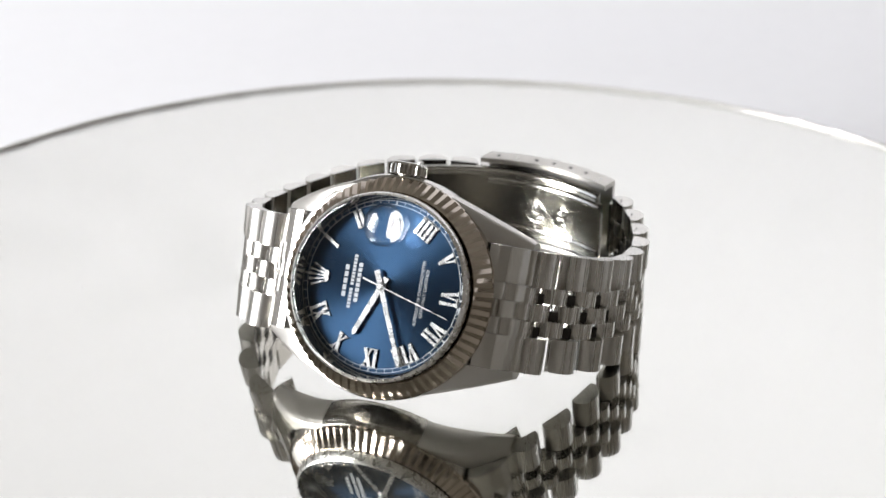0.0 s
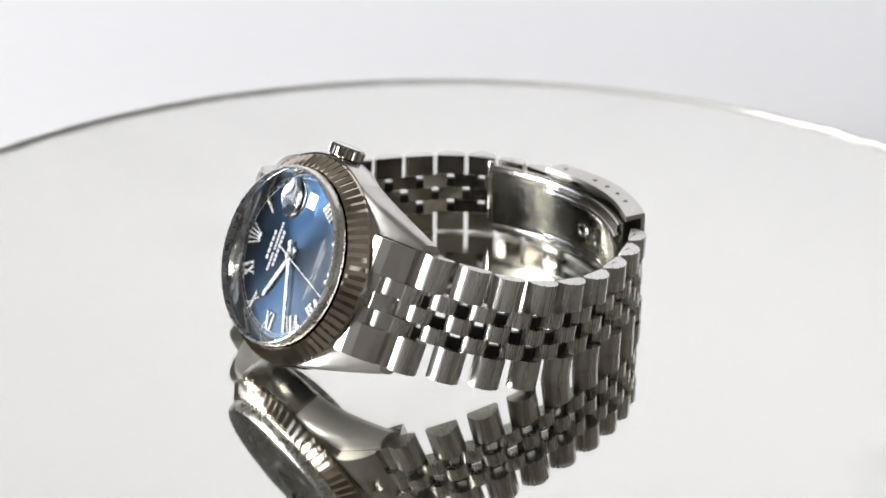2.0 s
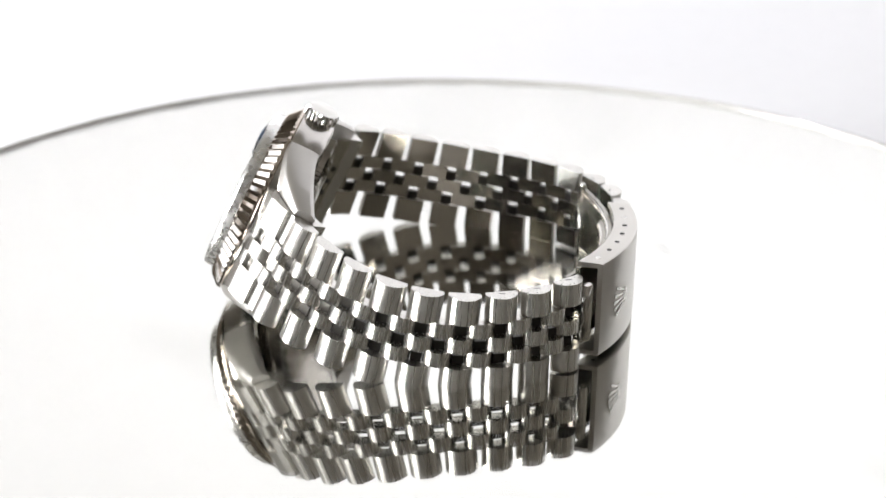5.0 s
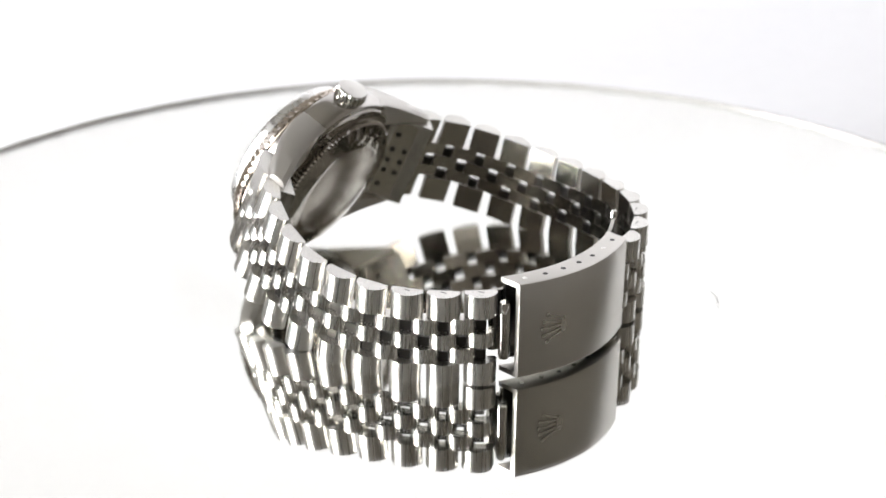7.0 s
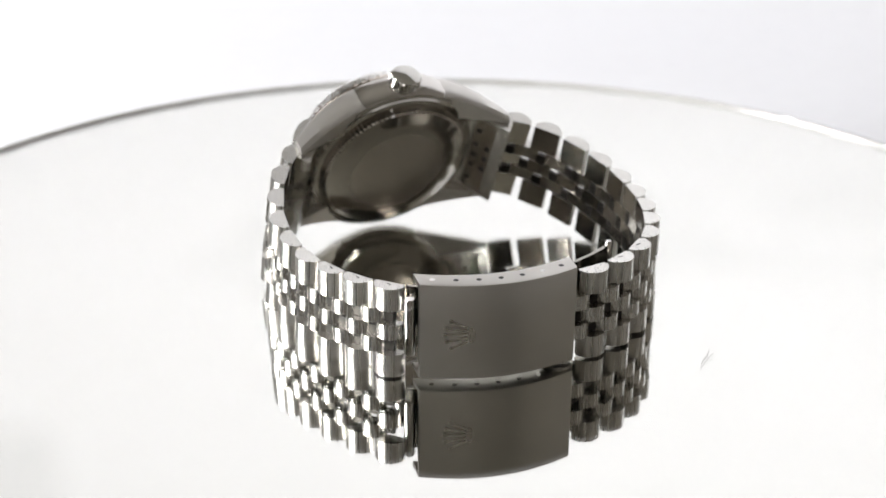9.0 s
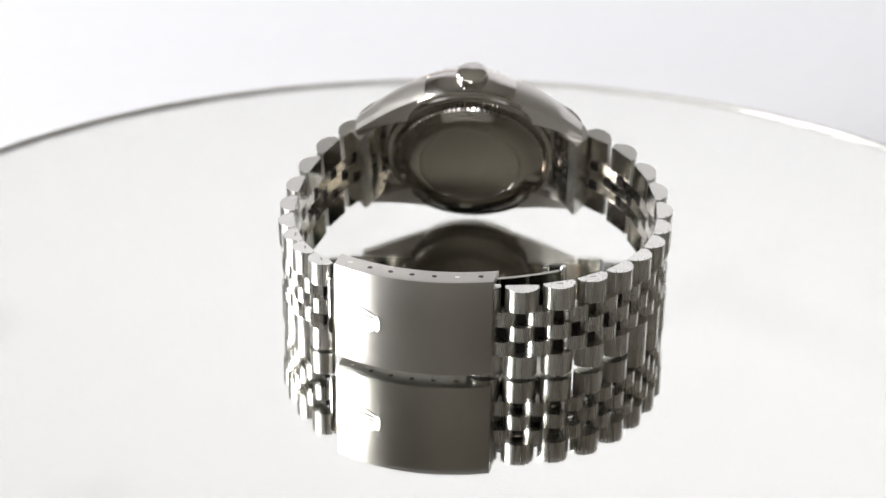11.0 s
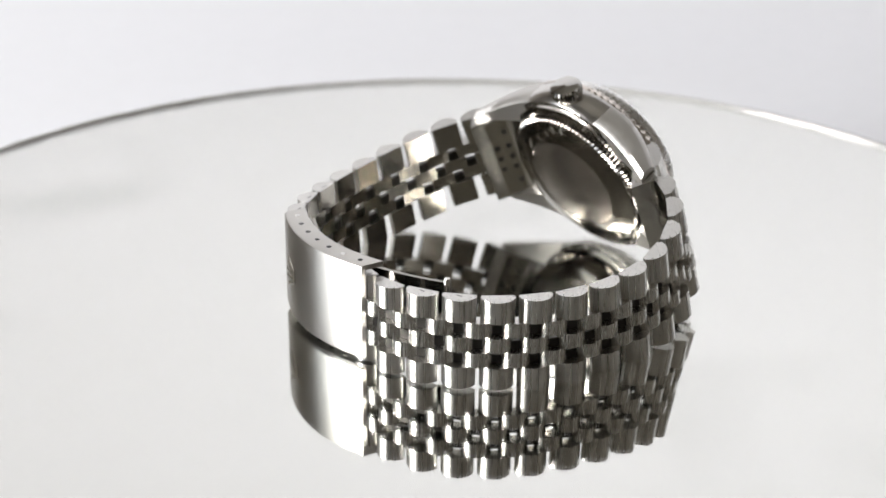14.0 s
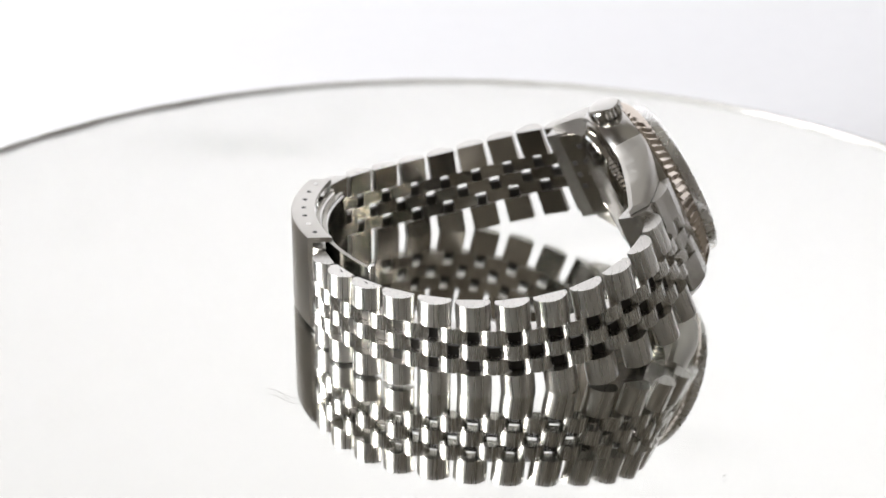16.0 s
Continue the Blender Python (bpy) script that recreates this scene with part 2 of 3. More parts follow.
# ---- the watch ----
WATCH = tagged(new("wristwatch"), "steel wristwatch with blue dial lying sideways on a mirror", "wristwatch")
TILT = radians(25.4)
FACE_H = Vector((-0.3646, -0.9312, 0.0))
FACE = FACE_H * math.cos(TILT) + Vector((0, 0, math.sin(TILT)))     # dial normal
THREE = -FACE_H * math.sin(TILT) + Vector((0, 0, math.cos(TILT)))   # towards 3 o'clock
TWELVE = -THREE.cross(FACE)                                         # towards 12 o'clock
DIAL_AT = Vector((-13.35, -36.4, 20.5)) - FACE * 1.4 + TWELVE * 0.2 - THREE * 0.2
HEAD = mm_pose(DIAL_AT, THREE, TWELVE, FACE)
BEZEL = HEAD @ Matrix.Translation((-0.15 * MM, -0.7 * MM, -0.3 * MM)) @ Matrix.Diagonal((1.016, 1.016, 1.0, 1.0))
FRONT = HEAD @ Matrix.Diagonal((1.045, 1.045, 1.0, 1.0))      # dial and what lies on it
OVER = FRONT @ Matrix.Translation((-0.1 * MM, -0.4 * MM, 0))        # crystal and inner flange


def at_hour(deg, r):
    """Place on the dial at a clockwise angle from 12 o'clock."""
    return (r * math.sin(radians(deg)), r * math.cos(radians(deg)))


def turned(poly, deg, r=0.0):
    """Polygon whose +y points outward at that clockwise angle, moved out by r."""
    a = radians(deg)
    return [(x * math.cos(a) + (y + r) * math.sin(a), -x * math.sin(a) + (y + r) * math.cos(a)) for x, y in poly]


def strip(x0, y0, x1, y1, w):
    d = Vector((x1 - x0, y1 - y0)).normalized() * (w / 2)
    n = (-d.y, d.x)
    return [(x0 + n[0], y0 + n[1]), (x0 - n[0], y0 - n[1]), (x1 - n[0], y1 - n[1]), (x1 + n[0], y1 + n[1])]


def numeral(text, deg):
    bm = bmesh.new()
    h = 1.35
    wide = {"I": 0.82, "V": 1.62, "X": 1.72}
    x = -sum(wide[c] for c in text) / 2
    for c in text:
        w = wide[c]
        m = x + w / 2
        strokes = []
        if c == "I":
            strokes = [(m, -h, m, h, 0.5)]
            serifs = [(m, -h), (m, h)]
        elif c == "V":
            strokes = [(m - 0.5, h, m, -h, 0.54), (m + 0.5, h, m, -h, 0.26)]
            serifs = [(m - 0.5, h), (m + 0.5, h)]
        else:
            strokes = [(m - 0.52, h, m + 0.52, -h, 0.54), (m + 0.52, h, m - 0.52, -h, 0.26)]
            serifs = [(m - 0.52, h), (m + 0.52, h), (m - 0.52, -h), (m + 0.52, -h)]
        for s in strokes:
            prism(bm, turned(strip(*s), deg, 11.15), 0.05, 0.38, 0.05)
        for sx, sy in serifs:
            prism(bm, turned(strip(sx - 0.36, sy, sx + 0.36, sy, 0.2), deg, 11.15), 0.05, 0.36, 0.03)
        x += w
    part("numeral", bm, APPLIED, WATCH, "applied silver roman numeral", FRONT, smooth=0)


def hand(deg, tip, tail, w0, w1, z, name, label):
    bm = bmesh.new()
    prism(bm, turned([(-w0 / 2, -tail), (w0 / 2, -tail), (w1 / 2, tip - w1 * 0.6), (0, tip), (-w1 / 2, tip - w1 * 0.6)], deg), z, z + 0.22, 0.08)
    return part(name, bm, APPLIED, WATCH, label, FRONT, smooth=0)


def five_rays(deg, r, size, z0, z1):
    """The plain five-rayed emblem."""
    bm = bmesh.new()
    low = -size * 0.42
    for k in range(-2, 3):
        dx, dy = size * 0.27 * k, size * (0.52 - 0.055 * k * k)
        prism(bm, turned(strip(dx * 0.5, low + size * 0.12, dx, dy, size * 0.085), deg, r), z0, z1)
        prism(bm, turned([(dx + size * 0.085 * math.cos(q * math.pi / 4), dy + size * 0.085 * math.sin(q * math.pi / 4)) for q in range(8)], deg, r), z0, z1)
    prism(bm, turned([(0.33 * size * math.cos(q * math.pi / 8), low + 0.14 * size * math.sin(q * math.pi / 8)) for q in range(16)], deg, r), z0, z1)
    return bm


def printed_bars(name, deg, r, lines, label):
    """Lines of print as plain letter-sized bars: (word lengths in letters, line length, height, offset along the radius)."""
    bm = bmesh.new()
    for words, length, height, off in lines:
        pitch = length / (sum(words) + 0.7 * (len(words) - 1))
        x = -length / 2
        for letters in words:
            for _ in range(letters):
                prism(bm, turned([(x, off), (x + pitch * 0.78, off), (x + pitch * 0.78, off + height), (x, off + height)], deg, r), 0.03, 0.06)
                x += pitch
            x += 0.7 * pitch
    part(name, bm, PRINT, WATCH, label, FRONT, smooth=0)


def text_line(words, size, x, y, spin, parent):
    cu = bpy.data.curves.new("dial_text", "FONT")
    cu.body, cu.size, cu.align_x, cu.align_y = words, size * MM, "CENTER", "CENTER"
    cu.extrude = 0.00001
    cu.materials.append(PRINT)
    ob = new("dial_text", cu)
    ob.parent = parent
    ob.matrix_local = FRONT @ Matrix.Translation((x * MM, y * MM, 0.05 * MM)) @ Matrix.Rotation(radians(spin), 4, "Z")
    return tagged(ob, "small white printed words")


def watch_head():
    # middle case: ring and four swept lugs
    bm = bmesh.new()
    lathe(bm, [(14.2, -0.7), (17.4, -0.7), (18.15, -1.05), (18.45, -1.9), (18.45, -5.5), (17.7, -6.6), (14.2, -6.6)], 144)
    part("mid_case", bm, CASE_STEEL, WATCH, "polished steel middle case", HEAD, smooth=35)
    for sx in (-1, 1):
        for sy in (-1, 1):
            sections = []
            for k in range(15):
                y = 5.4 + 16.5 * k / 14
                q = max(0.0, (y - 9.0) / 12.9)
                xo = 17.33 - (y - 5.3) * 0.305 - 0.004 * (y - 5.3) ** 2
                top = -0.75 - 6.3 * q ** 1.9
                low = -6.5 - 4.2 * q ** 1.5
                pts = [(9.95, top), (xo - 0.85, top), (xo - 0.25, top - 0.4), (xo, top - 1.25), (xo, low + 1.0), (xo - 0.65, low), (9.95, low)]
                sections.append([(sx * px, sy * y, pz) for px, pz in pts])
            bm = bmesh.new()
            loft(bm, sections)
            part("lug", bm, LUG_STEEL, WATCH, "", HEAD, smooth=35)
    # fluted bezel
    bm = bmesh.new()
    prof = [(15.0, 0.9), (17.4, -0.72), (17.72, -0.45), (17.72, 0.15), (15.95, 1.95), (15.3, 2.25), (15.0, 2.0)]
    depth = (0, 0, 0.0, 0.28, 0.30, 0, 0)
    lathe(bm, prof, 144, True, lambda i, k: (-depth[k] * 0.6 * (i % 2), -depth[k] * (i % 2)))
    part("bezel", bm, WHITE_GOLD, WATCH, "fluted white gold bezel ring", BEZEL, smooth=12)
    # rehaut
    bm = bmesh.new()
    lathe(bm, [(13.6, -0.1), (14.3, 2.2), (14.42, 2.28), (14.54, 2.2), (14.54, -0.1)], 128)
    part("rehaut", bm, POLISHED, WATCH, "polished inner flange", OVER)
    bm = bmesh.new()
    lathe(bm, [(0.001, 0), (13.7, 0), (13.7, -0.4), (0.001, -0.4)], 128)
    part("dial", bm, DIAL, WATCH, "sunray blue dial", FRONT)
    # minute track
    bm = bmesh.new()
    for r in (12.7, 13.3):
        lathe(bm, [(r, 0.02), (r + 0.09, 0.02), (r + 0.09, 0.05), (r, 0.05)], 120)
    for k in range(60):
        w = 0.26 if k % 5 == 0 else 0.1
        prism(bm, turned([(-w / 2, 12.72), (w / 2, 12.72), (w / 2, 13.36), (-w / 2, 13.36)], 6 * k), 0.02, 0.05)
    part("minute_track", bm, PRINT, WATCH, "white printed minute track", FRONT, smooth=0)
    for n, text in enumerate(("I", "II", None, "IIII", "V", "VI", "VII", "VIII", "IX", "X", "XI"), 1):
        if text:
            numeral(text, 30 * n)
    part("emblem", five_rays(0, 10.8, 3.0, 0.05, 0.35), APPLIED, WATCH, "applied silver emblem", FRONT, smooth=0)
    # hands
    hand(293, 8.9, 1.6, 0.95, 0.78, 0.45, "hour_hand", "silver baton hour hand")
    hand(246, 12.7, 2.6, 0.9, 0.62, 0.75, "minute_hand", "silver baton minute hand")
    hand(195, 12.2, 3.2, 0.24, 0.12, 1.05, "second_hand", "thin silver second hand")
    bm = bmesh.new()
    lathe(bm, [(0.001, 0), (0.62, 0), (0.62, 1.2), (0.45, 1.4), (0.001, 1.4)], 24)
    part("hand_hub", bm, APPLIED, WATCH, "", FRONT)
    printed_bars("brand_print", 0, 0, [((5,), 5.2, 0.62, 6.0), ((6, 9), 8.5, 0.55, 4.85), ((8,), 6.3, 0.66, 3.8)], "white printed lines")
    printed_bars("origin_print", 173, 0, [((5,), 1.5, 0.22, 12.95)], "tiny white print at the dial edge")
    printed_bars("origin_print", 187, 0, [((4,), 1.2, 0.22, 12.95)], "tiny white print at the dial edge")
    text_line("SUPERLATIVE CHRONOMETER", 0.74, 0, -6.2, 0, WATCH)
    text_line("OFFICIALLY CERTIFIED", 0.74, 0, -7.0, 0, WATCH)
    # date window and lens
    bm = bmesh.new()
    prism(bm, [(8.2, -1.1), (10.7, -1.1), (10.7, 1.1), (8.2, 1.1)], 0.02, 0.09)
    window = part("date_window", bm, DATE_WHITE, WATCH, "white date disc behind a window", FRONT, smooth=0)
    for y in (-0.55, 0.6):
        bm = bmesh.new()
        prism(bm, strip(8.75, y, 10.2, y, 0.36), 0.1, 0.12)
        part("date_figure", bm, BLACK_INK, window, "dark date figure", smooth=0)
    # crystal and its lens
    bm = bmesh.new()
    lathe(bm, [(0.001, 2.3), (14.3, 2.3), (14.53, 2.4), (14.53, 3.3), (14.3, 3.75), (13.8, 3.97), (13.6, 4.0), (0.001, 4.0)], 128)
    part("crystal", bm, CRYSTAL, WATCH, "clear sapphire crystal", OVER, smooth=8).visible_shadow = False
    # opaque silver ring added for the bright sheen of the glass edge
    bm = bmesh.new()
    lathe(bm, [(14.05, 3.99), (14.36, 3.80), (14.6, 3.3), (14.6, 2.0), (14.35, 2.3), (14.2, 3.6)], 128)
    part("crystal_sheen_ring", bm, APPLIED, WATCH, "silver ring imitating the bright sheen of the crystal's edge", OVER, smooth=50)
    bm = bmesh.new()
    lathe(bm, [(3.35, 4.02), (3.2, 4.2), (2.6, 4.55), (1.7, 4.8), (0.8, 4.92), (0.05, 4.95)], 48, False)
    bmesh.ops.translate(bm, verts=bm.verts, vec=(9.4, 0, 0))
    part("date_lens", bm, LENS, WATCH, "domed date magnifier", FRONT, smooth=60).visible_shadow = False
    # back
    bm = bmesh.new()
    lathe(bm, [(14.0, -6.0), (16.9, -6.0), (16.9, -6.7), (16.5, -6.95), (15.6, -7.05), (15.3, -6.9), (14.0, -6.9)], 128)
    part("back_ring", bm, BACK_STEEL, WATCH, "polished ring round the case back", HEAD, smooth=20)
    bm = bmesh.new()
    prof = [(9.9, -6.6), (15.1, -6.6), (15.1, -8.1), (14.7, -8.4), (14.1, -8.5), (12.6, -8.95), (11.2, -9.3), (10.0, -9.4), (9.9, -9.3)]
    amp = (0, 0.45, 0.45, 0.4, 0, 0, 0, 0, 0)
    lathe(bm, prof, 200, True, lambda i, k: (-amp[k] * (i % 2), 0))
    part("case_back", bm, BACK_STEEL, WATCH, "polished screw-down case back with a coin edge", HEAD, smooth=24)
    bm = bmesh.new()
    lathe(bm, [(0.001, -7.0), (9.88, -7.0), (9.88, -9.28), (9.7, -9.34), (0.001, -9.36)], 96)
    part("back_disc", bm, BACK_DISC, WATCH, "flat brushed steel disc of the case back", HEAD, smooth=20)
    # undersides of the end links: a plate with slots at either end
    for sy in (-1, 1):
        bm = bmesh.new()
        loft(bm, [[(x, sy * y, z) for y, z in ((16.4, -7.0), (19.5, -10.7), (19.8, -10.4), (16.7, -6.7))] for x in (-9.2, 9.2)])
        plate = part("end_plate", bm, INNER, WATCH, "plain steel underside of the end link", HEAD)
        for x in (-6.4, -2.75, 0.0, 2.75, 6.4):
            for f in (0.14, 0.52):
                if abs(x) > 5 and f > 0.5:
                    continue
                y, z = 16.4 + 4.2 * f, -7.0 - 5.0 * f
                # uncut: a dark inlay gives the slot its shade
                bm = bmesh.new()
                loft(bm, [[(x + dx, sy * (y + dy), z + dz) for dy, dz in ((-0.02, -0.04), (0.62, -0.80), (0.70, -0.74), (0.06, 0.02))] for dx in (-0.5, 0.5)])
                part("slot", bm, RECESS_SHADE, plate, "dark inlay for the shade in a slot")
    # crown, its axis along 3 o'clock
    side = HEAD @ mm_pose((-0.1, 0.4, -3.7), Vector((0, 0, -1)), Vector((0, 1, 0)), Vector((1, 0, 0)))
    bm = bmesh.new()
    lathe(bm, [(0.001, 17.5), (2.2, 17.5), (2.2, 18.6), (0.001, 18.6)], 32)
    part("crown_tube", bm, POLISHED, WATCH, "", side)
    bm = bmesh.new()
    prof = [(0.001, 18.5), (2.7, 18.5), (3.05, 18.7), (3.05, 20.1), (2.75, 20.5), (2.2, 20.65), (0.001, 20.75)]
    amp = (0, 0, 0.3, 0.3, 0.0, 0, 0)
    lathe(bm, prof, 72, True, lambda i, k: (-amp[k] * (0, 0, 1)[i % 3], 0))
    part("crown", bm, POLISHED, WATCH, "knurled winding crown", side, smooth=20)
    # end links between the lugs: five curved columns at each end
    for sy in (-1, 1):
        for k, (x0, x1, lift) in enumerate(((-9.85, -4.18, 0), (-4.1, -1.41, -0.05), (-1.35, 1.35, 0.02), (1.41, 4.1, -0.05), (4.18, 9.85, 0))):
            bm = bmesh.new()
            secs = []
            outer = [(16.6, -1.0), (18.0, -1.35), (19.6, -2.4), (21.1, -4.3), (22.3, -6.6), (23.0, -8.6), (23.4, -10.6)]
            inner = [(15.2, -6.4), (16.2, -6.9), (17.3, -7.9), (18.4, -9.3), (19.6, -10.8), (20.3, -11.8), (21.0, -12.8)]
            lobes = ((0.0, 0.62, 1.0), (0.0, 0.40, 0.80, 1.0), (0.0, 0.26, 0.62, 1.0), (0.0, 0.40, 0.80, 1.0), (0.0, 0.62, 1.0))[k]
            for i in range(49):
                f = i / 48
                a, u = min(5, int(f * 6)), f * 6 - min(5, int(f * 6))
                (y0, z0), (y1, z1) = outer[a], outer[a + 1]
                yo, zo = y0 + (y1 - y0) * u, z0 + (z1 - z0) * u
                (y2, z2), (y3, z3) = inner[a], inner[a + 1]
                yi, zi = y2 + (y3 - y2) * u, z2 + (z3 - z2) * u
                lo = max(e for e in lobes[:-1] if e <= f + 1e-9)
                hi = min(e for e in lobes if e > lo)
                q = abs(2 * (f - lo) / (hi - lo) - 1)
                deep = (0.0 if k in (0, 4) and lo == 0.0 else 0.8) * q ** 3.5    # each column is a row of rounded lobes
                d = Vector((z0 - z1, y1 - y0)).normalized() * deep
                yo, zo = yo - d.x, zo - d.y + lift
                secs.append([(x0, sy * yi, zi), (x0, sy * yo, zo), (x1, sy * yo, zo), (x1, sy * yi, zi)])
            loft(bm, secs)
            part("end_link", bm, END_STEEL, WATCH, "", HEAD, smooth=40)


watch_head()

# ---- the bracelet ----
PITCH_MM = 6.0
# upper inner edge of the band, lug to clasp, on either side
BAND_A = [(10.4, -31.8, 24.9), (15.2, -29.6, 23.5), (19.8, -26.6, 21.6), (23.8, -22.7, 19.8), (26.6, -17.9, 18.2), (28.7, -12.6, 17.1), (29.9, -6.9, 16.6), (30.3, -0.8, 16.5), (29.5, 5.4, 16.6), (27.4, 12.0, 16.8)]
BAND_B = [(-29.0, -17.5, 24.2), (-33.0, -12.6, 22.9), (-35.5, -7.1, 21.3), (-36.7, -1.2, 19.7), (-36.1, 4.2, 18.4), (-33.5, 9.4, 17.3), (-30.2, 14.7, 16.9), (-26.2, 20.0, 16.85), (-21.4, 24.6, 16.8), (-16.0, 27.8, 16.75), (-9.8, 29.8, 16.7), (-3.5, 29.6, 16.7), (2.6, 27.6, 16.7), (8.2, 24.6, 16.7)]


class Curve:
    """A smooth run through a few band places, by its length."""

    def __init__(self, pts, order=5):
        p = np.array(pts, float)
        s = np.concatenate([[0], np.cumsum(np.linalg.norm(np.diff(p, axis=0), axis=1))])
        fit = [np.polyfit(s, p[:, k], order) for k in range(3)]
        fine = np.linspace(0, s[-1], 400)
        q = np.stack([np.polyval(f, fine) for f in fit], 1)
        self.s = np.concatenate([[0], np.cumsum(np.linalg.norm(np.diff(q, axis=0), axis=1))])
        self.q, self.length = q, self.s[-1]

    def at(self, s):
        return Vector([np.interp(s, self.s, self.q[:, k]) for k in range(3)])


def link_frame(curve, s, half, up_from, length):
    """Pose of a link: x along the band, y outward, z up its width; origin in the middle of its inner face."""
    f = min(1.0, max(0.0, s / length))
    up = up_from.lerp(Vector((0, 0, 1)), f).normalized()
    along = curve.at(min(s + 1.0, curve.length)) - curve.at(max(s - 1.0, 0.0))
    along = (along - up * along.dot(up)).normalized()
    out = up.cross(along)
    p = curve.at(s) - up * half
    if out.dot(Vector((p.x, p.y, 0))) < 0:
        out, along = -out, -along
    return mm_pose(p, along, out, along.cross(out))


def d_link(chord, depth, z0, z1, wall=0.75):
    """A half-round link lying along z: a narrower flat inner face, flared sides and a domed outer face."""
    bm = bmesh.new()
    prof = [(-chord / 2 + 0.22, 0.0), (-chord / 2 + 0.03, wall - 0.12)]
    low, high = radians(17), radians(163)
    wide, tall = chord / 2 / math.cos(low), (depth - wall) / (1 - math.sin(low))
    for k in range(17):
        a = high + (low - high) * k / 16
        prof.append((wide * math.cos(a), wall + tall * (math.sin(a) - math.sin(low))))
    prof += [(chord / 2 - 0.03, wall - 0.12), (chord / 2 - 0.22, 0.0)]
    loft(bm, [[(x, y, z) for x, y in prof] for z in (z0, z1)])
    for f in bm.faces:
        if max(v.co.y for v in f.verts) < 0.01:
            f.material_index = 1                  # flat inner face
    return bm


def play():
    """The slight looseness of a worn link."""
    return Euler((radians(random.uniform(-0.6, 0.6)), 0, radians(random.uniform(-1.3, 1.3)))).to_matrix().to_4x4()


def bracelet(points, count, start, pitch, up_from, end_half, lean, slotted):
    """Rows of links along one side of the band: outer links, and three staggered columns of centre links."""
    curve = Curve(points)
    c_wide = 2.74
    centre = mesh_of("centre_link", d_link(pitch - 1.0, 2.75, -c_wide / 2 + 0.04, c_wide / 2 - 0.04), (LINK_POLISH, INNER), 28)
    # added block that darkens the lower part of a link gap
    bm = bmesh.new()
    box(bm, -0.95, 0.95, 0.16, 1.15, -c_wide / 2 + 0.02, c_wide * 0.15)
    filler = mesh_of("hinge_knuckle", bm, GAP_SHADE, 30)
    for n in range(count):
        s = start + (n + 0.5) * pitch
        f = min(1.0, s / 54.0)
        half = 10.0 + (end_half - 10.0) * f
        m = link_frame(curve, s, half, up_from, lean)
        z_in = 1.5 * c_wide
        for sign in (-1, 1):
            bm = d_link(pitch - 0.42, 3.0, z_in + 0.03, half)
            if sign < 0:
                bmesh.ops.scale(bm, vec=(1, 1, -1), verts=bm.verts)
            link = part("outer_link", bm, (SATIN, INNER), WATCH, "", m @ play(), smooth=28)
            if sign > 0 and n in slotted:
                # flat dark strip in place of a shaded slot
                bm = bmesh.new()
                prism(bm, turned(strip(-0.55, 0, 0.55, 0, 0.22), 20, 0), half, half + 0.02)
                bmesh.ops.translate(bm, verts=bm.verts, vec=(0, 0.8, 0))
                part("screw_slot", bm, RECESS_SHADE, link, "dark strip for the shade in a screw slot", smooth=0)
        part("centre_link", centre, None, WATCH, "", m @ play())
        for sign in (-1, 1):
            part("hinge_knuckle", filler, None, WATCH, "", m @ Matrix.Translation((0, 0, sign * c_wide * MM)))
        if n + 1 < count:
            part("hinge_knuckle", filler, None, WATCH, "", link_frame(curve, s + pitch / 2, half, up_from, lean))
        if s - pitch / 2 > -0.5:
            m2 = link_frame(curve, s - pitch / 2, half, up_from, lean)
            for sign in (-1, 1):
                part("centre_link", centre, None, WATCH, "", m2 @ Matrix.Translation((0, 0, sign * c_wide * MM)) @ play())
    return curve


UP_LUG = THREE.copy()
CURVE_A = bracelet(BAND_A, 9, -0.4, 6.06, UP_LUG, 8.1, 42.0, (6, 7, 8))
CURVE_B = bracelet(BAND_B, 13, 0.9, 6.22, UP_LUG, 8.1, 45.0, (9, 10))


# ---- the clasp ----
CL_A, CL_B = Vector((28.5, 16.0, 0)), Vector((5.1, 30.2, 0))
CL_LEN = (CL_B - CL_A).length
CL_U = (CL_B - CL_A).normalized()
CL_N = Vector((-CL_U.y, CL_U.x, 0)) * -1
CL_Z0, CL_Z1, CL_DEEP = 1.1, 18.55, 4.3
CLASP = mm_pose((CL_A + CL_B) / 2, CL_U, -CL_N if CL_U.cross(CL_N).z < 0 else CL_N, Vector((0, 0, 1)))
OUT = 1 if (CLASP.to_3x3() @ Vector((0, 1, 0))).dot(CL_N) > 0 else -1


def arc_y(x, bulge=3.1):
    return bulge * (1 - (2 * x / CL_LEN) ** 2)


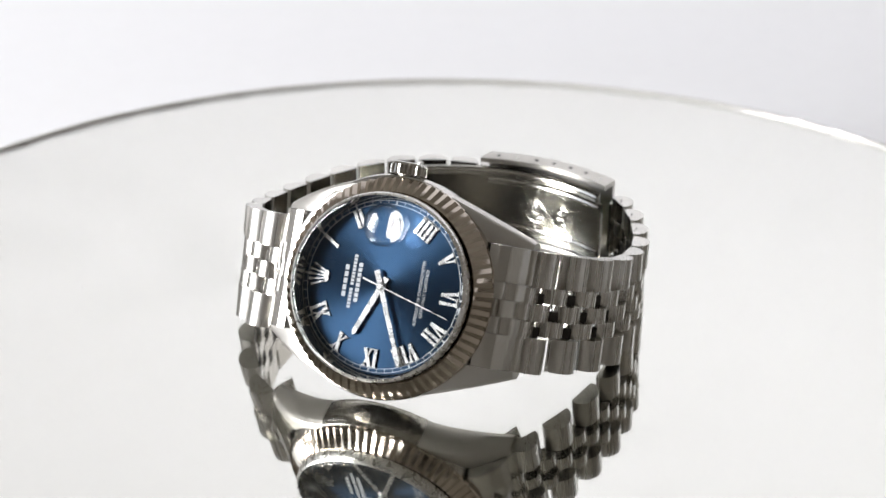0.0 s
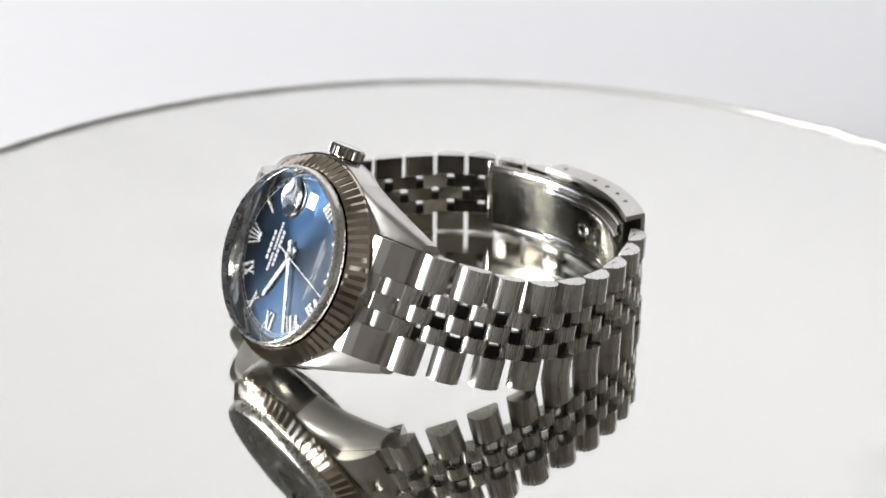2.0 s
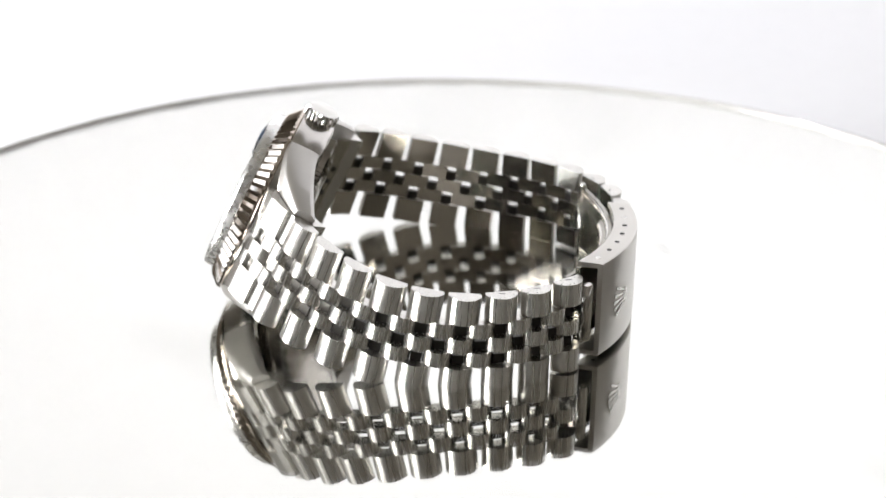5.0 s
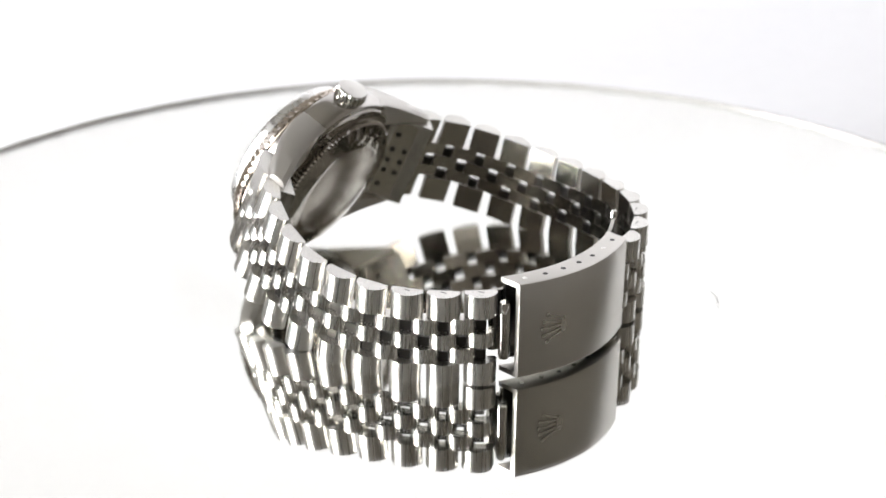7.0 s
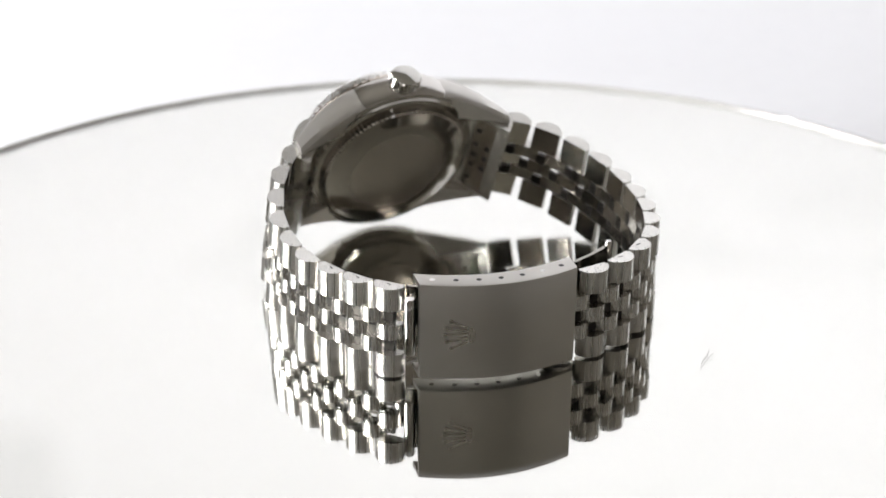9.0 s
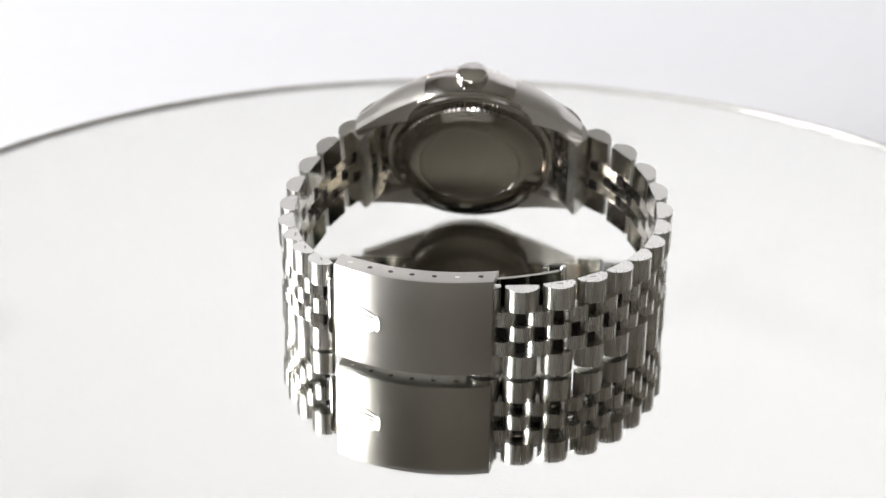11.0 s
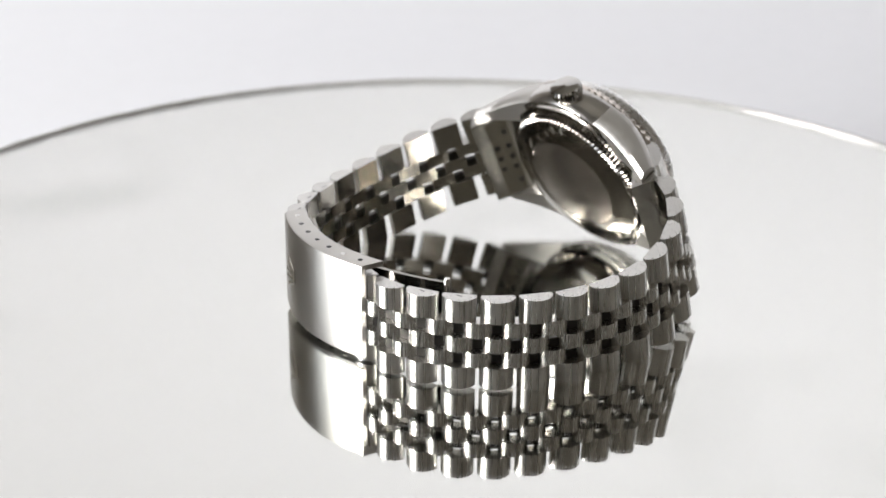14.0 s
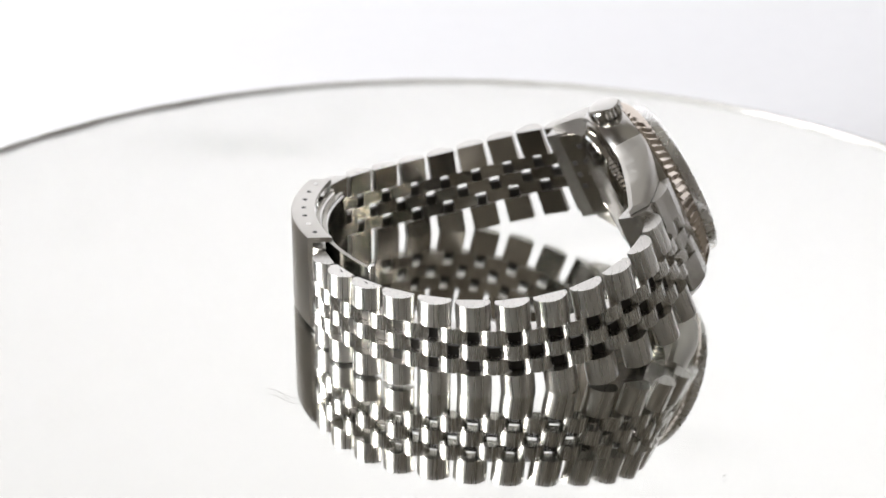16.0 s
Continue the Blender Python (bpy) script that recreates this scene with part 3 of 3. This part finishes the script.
def clasp():
    bm = bmesh.new()
    secs = []
    for k in range(17):
        x = -CL_LEN / 2 + CL_LEN * k / 16
        y = arc_y(x)
        ring = [(-CL_DEEP, CL_Z0), (-0.5, CL_Z0), (-0.12, CL_Z0 + 0.12), (0, CL_Z0 + 0.5), (0, CL_Z1 - 0.5), (-0.12, CL_Z1 - 0.12), (-0.5, CL_Z1), (-CL_DEEP, CL_Z1), (-CL_DEEP, CL_Z1 - 0.9), (-0.9, CL_Z1 - 0.9), (-0.9, CL_Z0 + 0.9), (-CL_DEEP, CL_Z0 + 0.9)]
        secs.append([(x, OUT * (y + d), z) for d, z in ring])
    loft(bm, secs)
    cover = part("clasp_cover", bm, BRUSHED, WATCH, "brushed steel folding clasp cover", CLASP, smooth=35)
    # holes are not cut; dark discs carry their shade
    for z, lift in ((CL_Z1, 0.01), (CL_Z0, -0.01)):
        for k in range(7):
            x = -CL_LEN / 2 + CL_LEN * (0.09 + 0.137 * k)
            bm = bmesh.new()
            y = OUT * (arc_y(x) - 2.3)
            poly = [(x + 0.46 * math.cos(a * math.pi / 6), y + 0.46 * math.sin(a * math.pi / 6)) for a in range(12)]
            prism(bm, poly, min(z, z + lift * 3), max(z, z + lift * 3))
            part("pin_hole", bm, RECESS_SHADE if k not in (0, 5) else POLISHED, cover, "")
    # raised emblem on the cover
    bm = five_rays(0, 0, 4.6, 0, 0.24)
    at = Matrix(((0, 1, 0, -CL_LEN * 0.27), (0, 0, OUT, OUT * (arc_y(-CL_LEN * 0.27) - 0.05)), (1, 0, 0, 9.6), (0, 0, 0, 1)))
    lean = 8 * 3.1 * 0.27 / CL_LEN
    along, proud = Vector((1, OUT * lean, 0)).normalized(), Vector((-lean, OUT, 0)).normalized()
    at.col[0][0:3], at.col[1][0:3], at.col[2][0:3] = Vector((0, 0, 1)), -along, proud
    bmesh.ops.transform(bm, matrix=at, verts=bm.verts)
    part("emblem", bm, POLISHED, cover, "raised emblem on the clasp", smooth=0)
    # end tube of the clasp
    bm = bmesh.new()
    lathe(bm, [(0.001, 4.6), (0.8, 4.6), (1.0, 5.0), (1.0, 14.6), (0.8, 15.0), (0.001, 15.0)], 20)
    bmesh.ops.translate(bm, verts=bm.verts, vec=(-CL_LEN / 2 - 1.1, OUT * -2.3, 0))
    part("clasp_catch", bm, POLISHED, WATCH, "polished clasp catch", CLASP, smooth=40)
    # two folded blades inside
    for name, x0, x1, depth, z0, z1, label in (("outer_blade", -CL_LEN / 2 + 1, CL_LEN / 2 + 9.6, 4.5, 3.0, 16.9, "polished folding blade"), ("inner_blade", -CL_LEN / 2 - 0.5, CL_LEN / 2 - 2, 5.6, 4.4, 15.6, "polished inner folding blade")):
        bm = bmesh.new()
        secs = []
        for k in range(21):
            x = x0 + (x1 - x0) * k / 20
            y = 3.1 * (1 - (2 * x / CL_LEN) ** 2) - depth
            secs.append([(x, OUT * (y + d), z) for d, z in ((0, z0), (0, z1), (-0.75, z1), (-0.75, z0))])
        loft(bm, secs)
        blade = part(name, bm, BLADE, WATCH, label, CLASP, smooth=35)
        for zr in (z0 + 1.0, z1 - 1.0):
            bm = bmesh.new()
            secs = []
            for k in range(21):
                x = x0 + 0.6 + (x1 - x0 - 1.2) * k / 20
                y = 3.1 * (1 - (2 * x / CL_LEN) ** 2) - depth - 0.74
                secs.append([(x, OUT * (y - 0.42 * math.sin(a * math.pi / 6)), zr + 0.62 * math.cos(a * math.pi / 6)) for a in range(7)])
            loft(bm, secs)
            part("rail", bm, POLISHED, blade, "rounded raised edge of the blade", smooth=50)
    for x, r in ((-4.5, 2.6), (1.2, 2.6)):
        bm = bmesh.new()
        lathe(bm, [(0.3, 0), (0.3, 0.18), (0.9, 0.22), (1.3, 0.06), (1.7, 0.2), (r, 0.14), (r, 0)], 28)
        y = OUT * (arc_y(x) - 6.35)
        at = Matrix.Identity(4)
        at.col[0][0:3], at.col[1][0:3], at.col[2][0:3], at.col[3][0:3] = Vector((1, 0, 0)), Vector((0, 0, 1)), Vector((0, -OUT, 0)), Vector((x, y, 9.8))
        bmesh.ops.transform(bm, matrix=at, verts=bm.verts)
        part("blade_stamp", bm, POLISHED, WATCH, "stamped round mark inside the clasp", CLASP, smooth=40)
    for z in (6.2, 13.8):
        bm = bmesh.new()
        secs = []
        for k in range(9):
            x = -7 + 14 * k / 8
            y = arc_y(x) - 6.37
            secs.append([(x, OUT * (y + d), zz) for d, zz in ((0, z - 0.3), (0, z + 0.3), (-0.12, z + 0.3), (-0.12, z - 0.3))])
        loft(bm, secs)
        part("blade_rib", bm, POLISHED, WATCH, "", CLASP, smooth=35)
    x = CL_LEN / 2 + 9.8
    bm = bmesh.new()
    lathe(bm, [(0.001, 2.4), (0.7, 2.4), (0.7, 17.3), (0.5, 17.6), (0.001, 17.6)], 16)
    bmesh.ops.translate(bm, verts=bm.verts, vec=(x, OUT * (3.1 * (1 - (2 * x / CL_LEN) ** 2) - 4.9), 0))
    part("blade_hinge", bm, POLISHED, WATCH, "", CLASP, smooth=40)


clasp()


# ---- lint on the mirror ----
def lint(points, r):
    """A fine hair lying on the glass."""
    ob = tagged(new("lint_hair"), "fine grey lint hair lying on the mirror", "lint")
    bm = bmesh.new()
    secs = []
    for x, y in points:
        secs.append([(x, y + r * math.cos(q * math.pi / 3), GLASS + 0.03 + r + r * math.sin(q * math.pi / 3)) for q in range(6)])
    loft(bm, secs)
    part("strand", bm, LINT, ob, smooth=60)
    return ob


LINT_A = lint([(-9.2, 46.9), (-10.4, 46.2), (-12.3, 45.7), (-14.0, 45.2), (-15.4, 44.0)], 0.04)
LINT_B = lint([(-11.6, 45.6), (-13.0, 45.9), (-14.6, 45.9)], 0.03)
LINT_C = lint([(-71.6, 2.2), (-71.9, 2.7), (-71.7, 3.3)], 0.05)


# ---- what moves: the turntable and the watch on it turn together ----
def motions():
    rows = []
    for k in range(33):
        t = 0.5 * k
        rows.append((t, pose(0, 0, 0, 0, 0, -(14.763 * t - 0.0094 * t * t))))
    walk(TURNTABLE, rows)
    for ob in (WATCH, LINT_A, LINT_B, LINT_C):
        walk(ob, rows)


motions()
